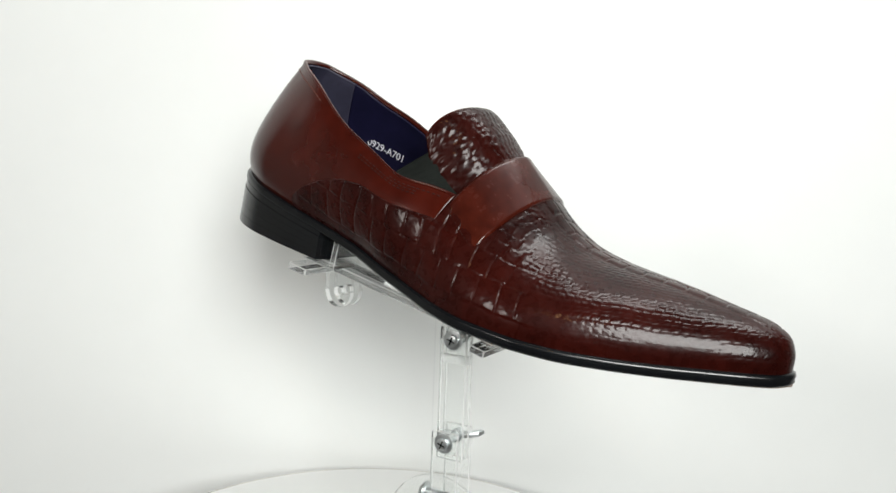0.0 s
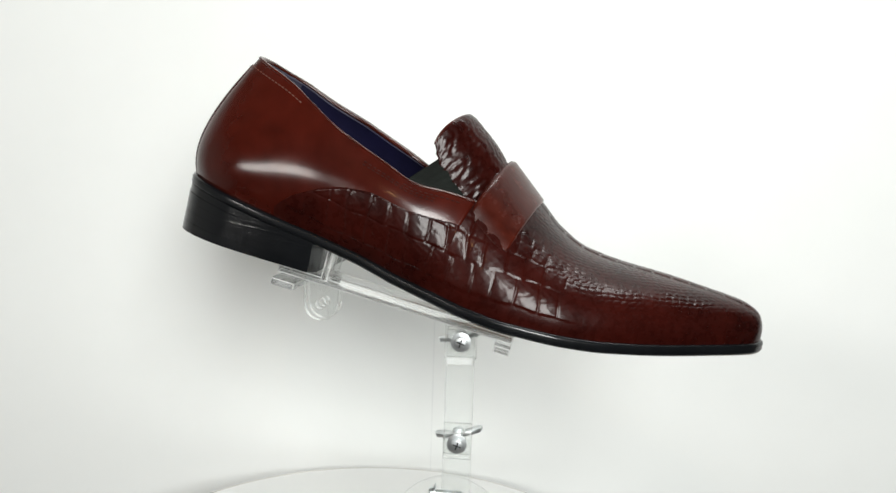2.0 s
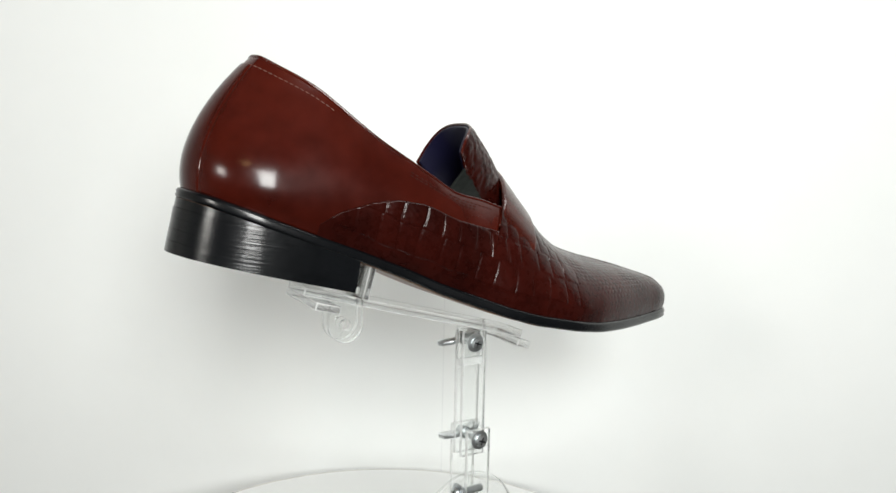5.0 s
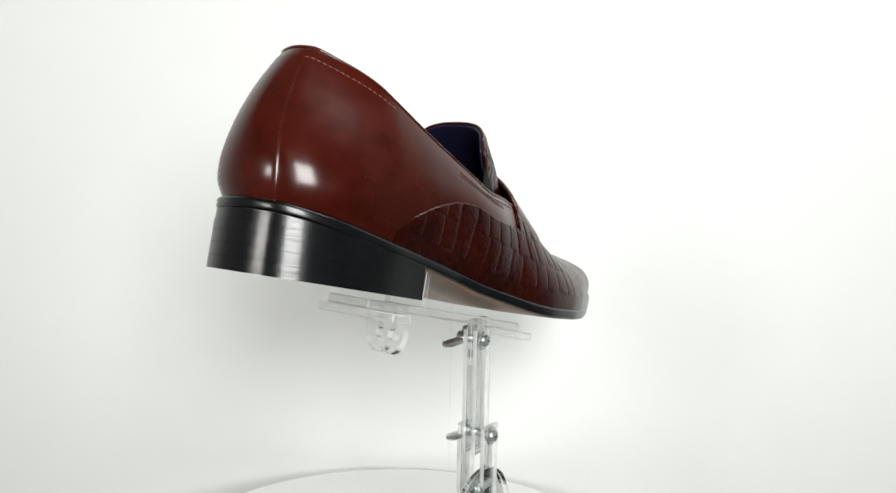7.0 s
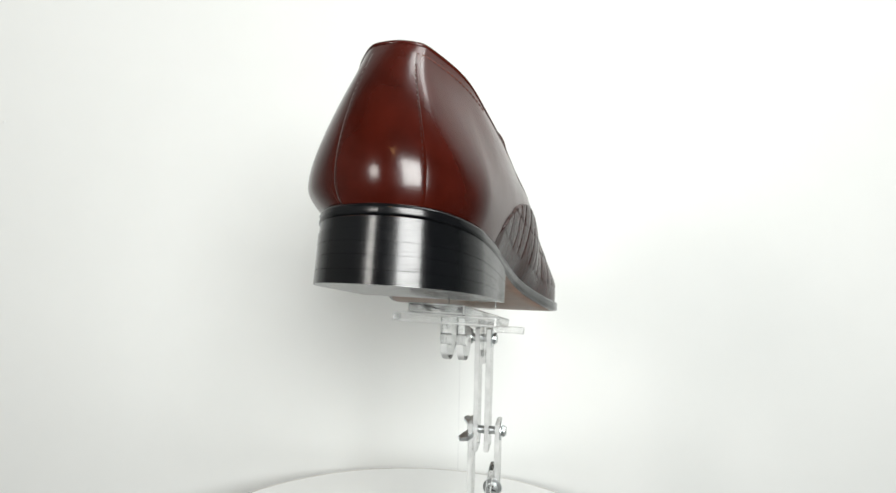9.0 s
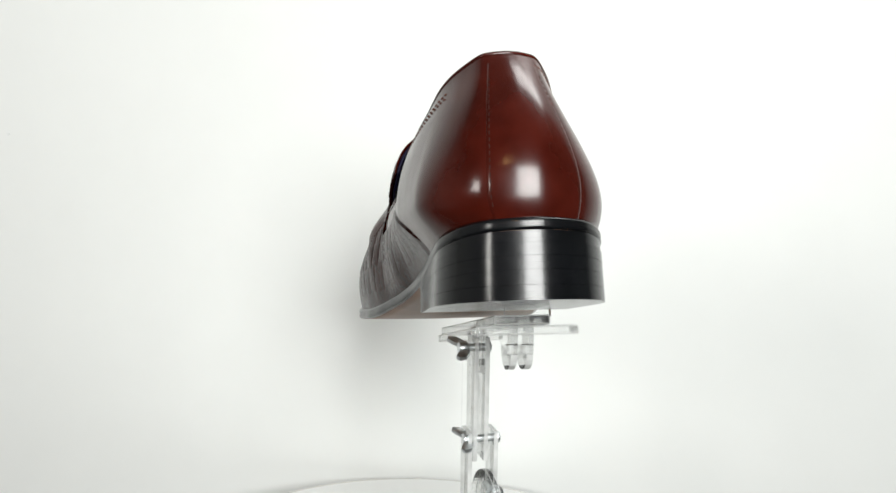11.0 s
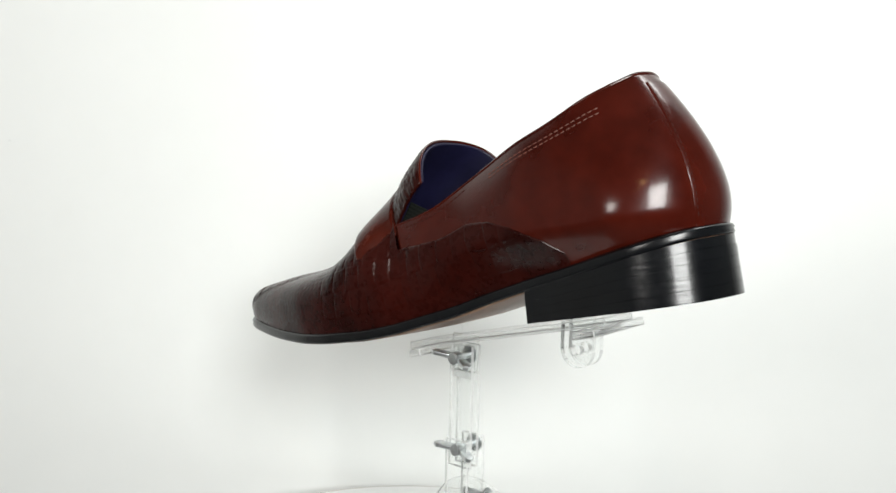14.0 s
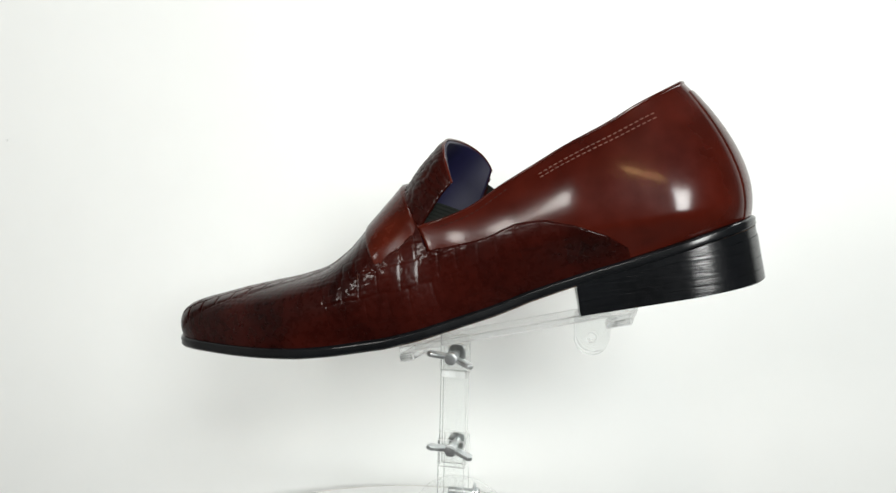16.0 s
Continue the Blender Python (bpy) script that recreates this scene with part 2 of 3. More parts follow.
# ---- shoe ----
# Millimetres along the sole (x, toe positive), across (y) and up from the ground line (z).
# Rear stations, heel to throat: feather point, then the two handles, then the top line.
REAR = [
    ((-146, 0, 29.5), (-152, 0, 50), (-142, 0, 74), (-124, 0, 95)),
    ((-142, 15, 29), (-147.5, 19.5, 49), (-137, 11, 73), (-122.3, 9, 94.4)),
    ((-130, 26, 27), (-133.5, 36, 46), (-125, 17, 71), (-114, 16, 91.4)),
    ((-112, 31.5, 24), (-113, 43.5, 42), (-106, 24, 67), (-99, 22.3, 86.5)),
    ((-88, 32.5, 20.5), (-88, 42, 39), (-84, 33.5, 62.5), (-80, 26, 79)),
    ((-62, 32, 17), (-62, 41.5, 33), (-60, 39, 54.5), (-59, 29.5, 71)),
    ((-38, 32, 12.5), (-38, 42, 28), (-36, 41, 47), (-34, 31.5, 61)),
    ((-18, 34, 7.5), (-17, 43, 21), (-15, 42, 39), (-13, 34, 52)),
]
# Front stations, throat to toe: feather x, half width, height; ridge x, height; bulge; flatness of the top
FRONT = [
    (0, 37, 4, 22, 69.3, 9.0, 0.7),
    (20, 41.5, 0.5, 42, 52.2, 7.0, 0.68),
    (38, 44, -1, 56, 41.2, 4.5, 0.69),
    (56, 44.5, -1, 71, 34.8, 3.0, 0.72),
    (76, 42, -0.3, 88, 32.8, 2.5, 0.76),
    (97, 36.5, 1.8, 106, 32.2, 2.2, 0.79),
    (118, 29.5, 4.6, 124, 31.6, 2.2, 0.8),
    (138, 22, 7.8, 142, 30.4, 2.4, 0.82),
    (154, 15.5, 10.4, 156, 28.4, 2.6, 0.85),
    (163, 9.5, 11.8, 163.6, 25.4, 2.2, 0.88),
    (167.5, 0.4, 12.6, 167.0, 19.5, 0.0, 0.9),
]
RIDGE_SHIFT = (10.3, 10, 9.4, 8.4, 7.5, 6, 5, 3, 1.5, 0.5, 0)
SPLIT = 0.49  # how far up the throat section the top line meets it


def front_handles(row):
    x, w, z, rx, rz, bulge, flat = row
    h = rz - z
    return ((x, w, z), (x + 0.22 * (rx - x), w + bulge, z + 0.52 * h), (rx - 0.18 * (rx - x), w * flat, rz - 0.02 * h), (rx, 0, rz))


def lower_part(p, t):
    """The handles of the first stretch of a curve, up to t."""
    p = [np.array(q, float) for q in p]
    a, b, c = [p[i] + (p[i + 1] - p[i]) * t for i in range(3)]
    d, e = a + (b - a) * t, b + (c - b) * t
    return p[0], a, d, d + (e - d) * t


FRONT_CURVES = np.array([front_handles(r) for r in FRONT], float)
REAR_CURVES = np.array([*REAR, lower_part(FRONT_CURVES[0], SPLIT)], float)


def lean(p):
    """The heel's top leans a little to the inner side, and the toe bends the same way."""
    p = p.copy()
    x, y, z = p[..., 0].copy(), p[..., 1].copy(), p[..., 2].copy()
    rear, fore = step(-40, -148, x), step(20, 168, x)
    y = y * np.where((y > 0) & (x < 0), 1 + 0.205 * step(-10, -70, x) * step(20, 38, z) * step(112, 72, z), 1.0)
    y = y * np.where(x > 0, 1 - 0.0085 * step(0, 60, x), 1 - 0.068 * step(0, -60, x))
    p[..., 1] = y + 4.0 * step(35, 95, z) * step(-40, -120, x) + 10.8 * step(20, 168, x) + 2.1 * rear
    p[..., 0] = x + 11.2 * rear - 5.0 * fore
    p[..., 2] = z - 4.4 * fore + 1.8 * rear * step(60, 30, z) + (2.0 * (y > 0) - 3.6 * (y < 0)) * step(38, 60, z) * step(-95, -55, x) * step(2, -22, x)
    return p


def sheet(curves, s, v, side, blend=True):
    """Points (mm) at station numbers s and heights v (each n x m) on one side."""
    n = len(curves)
    tip = (0, 2, 3, 5, 6, 8, 9, 11)
    flat = smooth_keys(curves.reshape(n, 12), 40 * (n - 1) + 1, tip if curves[0, 0, 1] == 0 else (), () if curves[0, 0, 1] == 0 else tip)
    at = np.asarray(s) * 40
    i = np.clip(at.astype(int), 0, len(flat) - 2)
    f = (at - i)[..., None]
    k = (flat[i] * (1 - f) + flat[i + 1] * f).reshape(*at.shape, 4, 3)
    v = np.asarray(v)[..., None]
    p = (1 - v) ** 3 * k[..., 0, :] + 3 * v * (1 - v) ** 2 * k[..., 1, :] + 3 * v * v * (1 - v) * k[..., 2, :] + v**3 * k[..., 3, :]
    p[..., 1] *= side
    # the ridge of the instep lies towards the inner side
    s, w = np.asarray(s), v[..., 0]
    if curves[0, 0, 1] == 0:
        w, amount = w * SPLIT, RIDGE_SHIFT[0] * step(6, 8, s)
    else:
        amount = np.interp(s, np.arange(11), RIDGE_SHIFT)
    p[..., 1] += amount * (3 * w * w * (1 - w) + w**3)
    # the inner slope of the instep is fuller than the outer one
    if side > 0 and curves[0, 0, 1] > 0:
        p[..., 1] += 6.0 * step(0, 1.0, s) * step(6.5, 1.5, s) * 6.75 * w * w * (1 - w)
    if blend:
        # let the sides run on without a crease where the two sets of stations meet
        edge, bend = JOINT[side]
        dx = p[..., 0] - np.interp(w, JOINT_W, edge)
        fade = np.exp(-np.abs(dx) / 9.0) * step(SPLIT + 0.12, SPLIT, w)
        p[..., 1] += np.where(curves[0, 0, 1] == 0, 0.5, -0.5) * np.interp(w, JOINT_W, bend) * dx * fade
    return lean(p)


JOINT_W = np.linspace(0, SPLIT, 25)
JOINT = {}
for k in (-1, 1):
    level = np.linspace(0, 1, 25)[None]
    r0, r1 = [sheet(REAR_CURVES, np.full((1, 25), q), level, k, False)[0] for q in (7.9, 8.0)]
    f0, f1 = [sheet(FRONT_CURVES, np.full((1, 25), q), level * SPLIT, k, False)[0] for q in (0.0, 0.1)]
    JOINT[k] = (r1[:, 0], (f1 - f0)[:, 1] / (f1 - f0)[:, 0] - (r1 - r0)[:, 1] / (r1 - r0)[:, 0])


def normals(p, side=None):
    a, b = np.gradient(p, axis=0), np.gradient(p, axis=1)
    n = np.cross(a, b)
    n /= np.linalg.norm(n, axis=-1, keepdims=True) + 1e-9
    away = p - np.array([0, 4, 20.0])
    away[..., 0] *= 0.1
    return n * np.where((n * away).sum(-1, keepdims=True).mean() < 0, -1, 1)


def outward(p, n):
    """The same sheet with its faces turned the way of the normals n."""
    a, b = np.gradient(p, axis=0), np.gradient(p, axis=1)
    return p if (np.cross(b, a) * n).sum() > 0 else p[::-1]


def lengths(p, axis):
    d = np.linalg.norm(np.diff(p, axis=axis), axis=-1)
    z = np.zeros_like(np.take(d, [0], axis=axis))
    return np.concatenate([z, np.cumsum(d, axis=axis)], axis=axis)


def cell(a, b, la, lb, edge, sharp):
    """Height 0 to 1 of rounded scales la x lb millimetres with grooves between."""
    row = np.floor(b / lb)
    shift = np.mod(row * 0.618, 1.0)
    fa, fb = np.mod(a / la + shift, 1), np.mod(b / lb, 1)
    da, db = np.minimum(fa, 1 - fa) * la, np.minimum(fb, 1 - fb) * lb
    return step(0, edge, np.minimum(da, db * sharp))


# Rows of the embossing, counted up from the sole: start (mm), length of a scale along the shoe (mm), relief (mm)
ROWS = ((-5, 11.0, 0.0), (8, 10.5, 0.45), (21, 9.6, 0.75), (32.5, 7.2, 0.62), (40.5, 5.4, 0.5), (46.5, 4.4, 0.42), (51.5, 3.8, 0.36), (56, 3.4, 0.32), (60, 3.2, 0.3), (64, 3.2, 0.3), (68, 3.2, 0.3), (72, 3.2, 0.3), (76, 3.2, 0.3))


def scales(x, y, rise, middle):
    """Relief (mm) of the embossed leather: broad scales in rows along the sides, ever smaller ones up the instep, large ones along its ridge."""
    wa = x + 0.5 * np.sin(rise * 0.21 + x * 0.05) + 0.45 * np.sin(x * 0.19 + rise * 0.13 + 1)
    wb = rise + 0.7 * np.sin(x * 0.11 + 0.7) + 0.3 * np.sin(x * 0.37 + rise * 0.27)
    h = np.zeros_like(x)
    for k, (low, long, high) in enumerate(ROWS):
        top = ROWS[k + 1][0] if k + 1 < len(ROWS) else 200.0
        f = np.mod(wa / long + 0.37 * k + 0.06 * np.sin(np.floor(wa / long) * 2.7 + k), 1)
        along = np.minimum(f, 1 - f) * long
        upward = np.minimum(wb - low, top - wb)
        pillow = (1 - 0.42 * np.abs(2 * f - 1) ** 2.2) * step(0, 0.7, along)
        h = np.where((wb >= low) & (wb < top), high * pillow * (0.5 + 0.5 * step(0, 0.55, upward)), h)
    fine = (0.1 + 0.16 * step(-0.3, 0.9, np.sin(x * 0.11 + 1.0) * np.sin(rise * 0.16 + x * 0.03))) * cell(wa * 1.05 + 1.2 * np.sin(rise * 0.5), wb * 1.02, 3.9, 3.1, 0.9, 1.0)
    fore = step(46, 66, x + 0.5 * (rise - 30))
    h = h * (1 - fore) + fine * fore * (0.25 + 0.75 * step(10, 20, rise))
    # large square scales along the ridge and on its inner slope
    ridge = step(13, 9, np.abs(middle - 5.5)) * step(34, 46, x) * step(160, 150, x)
    large = 0.75 * cell(wa, middle + 6.5 + 0.6 * np.sin(x * 0.16), 9.4, 8.0, 0.9, 1.0)
    h = h * (1 - ridge) + large * ridge
    # creased skin on each scale
    h = h + 0.055 * step(6, 12, rise) * (1 - 0.6 * fore) * np.sin(x * 1.15 + 1.8 * np.sin(rise * 0.7)) * np.sin(rise * 1.35 + 0.8 * np.sin(x * 0.6))
    h = h + np.where(y > 4, 0.12, 0.0) * cell(wa, wb, 4.4, 3.4, 0.8, 1.0) * step(10, 16, rise) * (1 - fore)
    patch = np.clip(0.85 + 0.4 * np.sin(x * 0.083 + rise * 0.07 + 0.9) * np.sin(rise * 0.12 - x * 0.045 + 0.4), 0.45, 1.0)
    inner = np.where((y > 4) & (ridge < 0.01), 0.34 + 0.95 * np.exp(-((x - 38) / 26) ** 2 - ((rise - 24) / 14) ** 2) + 0.9 * np.exp(-((x + 6) / 15) ** 2 - ((rise - 34) / 9) ** 2) + 0.4 * step(42, 52, rise), 1.0)
    return h * patch * np.minimum(inner, 1)


def stitches(name, pts, mat, parent, long=1.9, gap=2.6, thick=0.62, proud=0.34, label=""):
    """A row of separate thread stitches along points (mm, with normals)."""
    p, nrm = pts
    d = np.concatenate([[0], np.cumsum(np.linalg.norm(np.diff(p, axis=0), axis=1))])
    bm = bmesh.new()
    at = gap
    while at < d[-1] - gap:
        c, e = [np.array([np.interp(x, d, p[:, k]) for k in range(3)]) for x in (at, at + long)]
        n = np.array([np.interp(at, d, nrm[:, k]) for k in range(3)])
        t = (e - c) / (np.linalg.norm(e - c) + 1e-9)
        w = np.cross(t, n)
        ring = []
        for f, r, up in ((0, 0.5, -0.2), (0.25, 1, 1), (0.75, 1, 1), (1, 0.5, -0.2)):
            q = c + (e - c) * f
            ring.append([bm.verts.new((q + w * thick * r * a + n * (proud * up * b)) / 1000) for a, b in ((-0.5, 0), (0, 1), (0.5, 0))])
        for i in range(3):
            for j in range(2):
                bm.faces.new((ring[i][j], ring[i][j + 1], ring[i + 1][j + 1], ring[i + 1][j]))
        at += gap
    return part(name, bm, mat, parent, label)


def outline(count=90, grow=0.0):
    """The feather line round the whole shoe (mm), heel back along the inner side to the toe and back, with outward normals."""
    half = [np.concatenate([sheet(REAR_CURVES, np.linspace(0, 7.97, count), np.zeros(count), s), sheet(FRONT_CURVES, np.linspace(0, 10, count), np.zeros(count), s)]) for s in (-1, 1)]
    loop = np.concatenate([half[0], half[1][::-1][1:-1]])
    t = np.roll(loop, -1, 0) - np.roll(loop, 1, 0)
    n = np.stack([-t[:, 1], t[:, 0]], -1)
    n /= np.linalg.norm(n, axis=1, keepdims=True) + 1e-9
    n *= np.where((n * (loop[:, :2] - [0, 2])).sum(1).mean() < 0, -1, 1)
    for _ in range(3):
        n = (np.roll(n, 1, 0) + n + np.roll(n, -1, 0)) / 3
        n /= np.linalg.norm(n, axis=1, keepdims=True) + 1e-9
    return loop, n


def wing_edge(x):
    """How far up the embossed side panel reaches, by place along the shoe."""
    return np.interp(x, (-87, -82, -75, -62, -50, -38, -18, 6), (0.0, 0.1, 0.24, 0.42, 0.55, 0.63, 0.69, 0.72))


def loafer():
    shoe = tagged(new("loafer"), "burgundy leather loafer with embossed vamp and black heel on clear stand", "shoe")
    mm = 0.001
    # smooth quarters, heel to throat, in one piece round the heel
    s, v = np.linspace(0, 8, 150), np.linspace(0, 1, 60)
    s = 8 * (s / 8) ** 1.25
    sg, vg = np.meshgrid(s, v, indexing="ij")
    sides = {k: sheet(REAR_CURVES, sg, vg, k) for k in (-1, 1)}
    whole = np.concatenate([sides[-1][::-1], sides[1][1:]])
    nw = normals(whole)
    grid_mesh("quarter", outward(whole, nw) * mm, LEATHER, shoe, "smooth polished burgundy leather quarters", thick=0.0016)
    # lining inside the quarters, in a darker blue front and a greyer heel piece
    mid = len(whole) // 2
    inner = whole - nw * 2.2
    inner[..., 2] = np.where(vg[0][None, :] > 0.995, inner[..., 2] - 0.6, inner[..., 2])
    low = inner[:, 6:]
    heel_span = 62
    grid_mesh("heel_lining", low[mid - heel_span:mid + heel_span + 1] * mm, HEEL_LINING, shoe, "greyish blue suede heel lining", thick=0.0012)
    for a, b in ((0, mid - heel_span + 1), (mid + heel_span, len(low))):
        grid_mesh("lining", low[a:b] * mm, LINING, shoe, "dark navy blue leather lining", thick=0.0012)
    # number printed inside
    font = bpy.data.curves.new("number", "FONT")
    font.body, font.size, font.extrude = "0929-A701", 0.006, 0.00005
    draft = new("draft", font)
    me = bpy.data.meshes.new_from_object(draft.evaluated_get(bpy.context.evaluated_depsgraph_get()))
    bpy.data.objects.remove(draft)
    ax = Vector((28, 2.6, -6.2)).normalized()
    out = Vector((0.07, -0.98, -0.18))
    out = (out - ax * out.dot(ax)).normalized()
    spin = Matrix((ax, out.cross(ax), out)).transposed().to_4x4()
    me.transform(Matrix.Translation(Vector((-0.0912, 0.0372, 0.0543)) + out * 0.0012) @ spin)
    me.materials.append(PRINT)
    number = new("printed_number", me)
    number.parent = shoe
    tagged(number, "white number printed on the lining")
    # second, unreadable mark behind the number
    for at in (0.0375, 0.0405):
        bar = box(at, at + 0.0022, 0.0, 0.0042, 0, 0.0001)
        bar.transform(Matrix.Translation(Vector((-0.0912, 0.0372, 0.0543)) + out * 0.0012) @ spin)
        part("printed_mark", bar, PRINT, shoe, "small white mark printed on the lining", smooth=False)
    # insole
    a, b = low[:mid + 1, 0][::-1], low[mid:, 0]
    cross = np.stack([a + (b - a) * f for f in np.linspace(0, 1, 9)], 1)
    grid_mesh("insole", cross * mm, LINING, shoe, "dark navy blue insole", thick=0.002)
    # piping round the top line
    top, tn = whole[:, -1], nw[:, -1]
    ring = []
    up = np.array([0.1, 0, 1.0])
    for ang in np.linspace(0, math.tau, 9)[:-1]:
        ring.append(top - tn * 0.9 + (tn * math.cos(ang) * 1.35 + up * math.sin(ang) * 1.0))
    grid_mesh("topline_binding", np.stack(ring, 1) * mm, LEATHER, shoe, "folded leather edge round the opening", closed=True)
    # folded collar strip with its stitching
    for name, row in (("collar_stitching", 53), ("collar_stitching", 51)):
        for lo, hi in ((mid + 58, mid + 112), (mid - 140, mid - 110)):
            # Inner rows carry their highlights as a paler thread colour.
            stitches(name, (whole[lo:hi, row] + nw[lo:hi, row] * 0.05, nw[lo:hi, row]), PALE_GLINT_THREAD if lo > mid else DARK_THREAD, shoe, label="fine thread stitching below the opening")
    stitches("collar_stitching", (whole[mid - 84:mid + 31, 55] + nw[mid - 84:mid + 31, 55] * 0.05, nw[mid - 84:mid + 31, 55]), PALE_GLINT_THREAD, shoe, label="fine pale thread across the heel's top")
    for lo, hi in ((mid + 118, mid + 147), (mid - 147, mid - 124)):
        stitches("throat_stitching", (whole[lo:hi, 55] + nw[lo:hi, 55] * 0.05, nw[lo:hi, 55]), DARK_THREAD, shoe, label="dark stitching along the elastic's edge")
    # back strip over the heel seam, narrower towards the top
    vb = np.linspace(0.0, 0.93, 60)
    across = np.linspace(-1, 1, 41)
    strip = []
    for vv in vb:
        half = 1.06 - 0.1 * vv
        pts = np.stack([sheet(REAR_CURVES, np.array([[abs(q) * half]]), np.array([[vv]]), 1 if q >= 0 else -1)[0, 0] for q in across])
        strip.append(pts)
    strip = np.array(strip)
    ns = normals(strip)
    fall = 0.55 * (1 - np.abs(across) ** 14)
    fall[0] = fall[-1] = -0.2
    raised = strip + ns * fall[None, :, None]
    grid_mesh("back_strip", raised * mm, LEATHER, shoe, "raised leather strip down the heel's back")
    for col in (2, 38):
        stitches("back_stitching", (raised[2:56, col], ns[2:56, col]), DARK_THREAD, shoe, proud=0.12, label="dark stitching beside the back strip")
    # embossed vamp over the toe
    s, v = np.linspace(0.0, 10, 400), np.linspace(0, 1, 120)
    sg, vg = np.meshgrid(s, v, indexing="ij")
    halves = [sheet(FRONT_CURVES, sg, vg, k) for k in (-1, 1)]
    full = np.concatenate([halves[0], halves[1][:, ::-1][:, 1:]], 1)
    nf = normals(full)
    rise = lengths(full, 1)
    rise = np.minimum(rise, rise[:, -1:] - rise)
    middle = lengths(full, 1)
    middle = middle - middle[:, 119:120]
    relief = scales(full[..., 0], full[..., 1], rise, middle) * step(0, 7, rise)
    vamp = full + nf * (relief + 0.6)[..., None] * step(166.5, 160, full[..., 0])[..., None]
    grid_mesh("vamp", outward(vamp, nf) * mm, CROC, shoe, "embossed reptile-pattern leather vamp")
    # embossed side panels that reach back under the strap to the heel
    for side in (-1, 1):
        s, w = np.linspace(4.05, 8.0, 190), np.linspace(0, 1, 70)
        sg, wg = np.meshgrid(s, w, indexing="ij")
        base = sheet(REAR_CURVES, s[:, None], np.zeros((190, 1)), side)
        vg = wg * wing_edge(base[..., 0])
        p = sheet(REAR_CURVES, sg, vg, side)
        n = normals(p)
        rise = lengths(p, 1)
        rim = step(0, 0.035, 1 - wg)
        relief = scales(p[..., 0], p[..., 1], rise, np.full_like(rise, -90.0)) * step(0, 7, rise)
        panel = p + n * ((relief + 0.6) * rim * (0.2 + 0.8 * step(4.05, 4.3, sg)) - 0.3 * (1 - rim))[..., None]
        grid_mesh("side_panel", outward(panel, n) * mm, CROC, shoe, "embossed leather side panel with an arched top edge", thick=0.0012, rim=False)
    # smooth strap across the instep
    halves = []
    for k, low in ((-1, 0.36), (1, 0.42)):
        sg, vg = np.meshgrid(np.linspace(0.0, 1, 40), np.linspace(low, 1, 70), indexing="ij")
        vg = 1 - (1 - vg) * (1 + 0.06 * (sg - 0.5))
        halves.append(sheet(FRONT_CURVES, sg * (1.02 + 0.2 * (1 - vg)), vg, k))
    band = np.concatenate([halves[0], halves[1][:, ::-1][:, 1:]], 1)
    nb = normals(band)
    m = band.shape[1]
    across_s = np.minimum(np.arange(40), 39 - np.arange(40))[:, None]
    across_v = np.minimum(np.arange(m), m - 1 - np.arange(m))[None, :]
    lift = 2.0 * step(-1, 2.5, across_s) * (0.22 * step(-1.5, 2.5, across_v) + 0.78 * step(0, 16, across_v))
    grid_mesh("strap", outward(band + nb * lift[..., None], nb) * mm, STRAP, shoe, "smooth chestnut leather strap across the instep", thick=0.0018)
    for col in (4, m - 5):
        stitches("strap_stitching", ((band + nb * 1.0)[3:37, col], nb[3:37, col]), DARK_THREAD, shoe, gap=2.2, label="dark stitching at the strap's end")
    # tongue that stands up behind the strap
    ridge = smooth_keys([(40, 52.2), (31, 60.4), (22, 68.3), (10, 78.6), (-2, 88.3)], 70)
    a, f = np.linspace(0, 1, 70), np.linspace(-1, 1, 90)
    tongue = np.zeros((70, 90, 3))
    d = np.gradient(ridge, axis=0)
    d /= np.linalg.norm(d, axis=1, keepdims=True)
    for i in range(70):
        half = 31.0 - 1.5 * a[i]
        sag = 24 - 3 * a[i] + np.where(f < 0, 34 * a[i] * (1 - a[i]), 0)
        phi = f * 1.25
        g = np.abs(f)
        back = step(0.5, 1, a[i]) * np.where(f > 0, 9.5 * g**2.5, 2.5 * g**9 - 2.5 * g**2 * (1 - g**4))
        drop = sag * g**2.5
        x = ridge[i, 0] - d[i, 1] * drop - d[i, 0] * back
        z = ridge[i, 1] + d[i, 0] * drop - d[i, 1] * back
        tongue[i] = np.stack([x, half * np.sin(phi) / math.sin(1.25) + 9.3 - 2.2 * a[i], z], 1)
    tongue -= normals(tongue) * (2.8 * step(0.75, 0.3, a))[:, None, None]
    nt = normals(tongue)
    ra = lengths(tongue, 0)
    wy = tongue[..., 1] + 1.2 * np.sin(ra * 0.45)
    wr = ra + 1.6 * np.sin(tongue[..., 1] * 0.33) + 0.8 * np.sin(tongue[..., 1] * 0.9 + ra * 0.4)
    tongue_relief = (0.4 * cell(wr, wy, 3.4, 3.8, 0.8, 1.0) + 0.22 * cell(wr * 1.7 + 1, wy * 1.6, 3.1, 3.3, 0.7, 1.0)) * step(0, 3.0, ra[-1:] - ra)
    grid_mesh("tongue", outward(tongue + nt * tongue_relief[..., None], nt) * mm, CROC, shoe, "upright embossed leather tongue", thick=0.0012)
    grid_mesh("tongue_lining", (tongue - nt * 1.5)[:, 1:-1] * mm, LINING, shoe, "dark navy blue tongue lining", thick=0.0012)
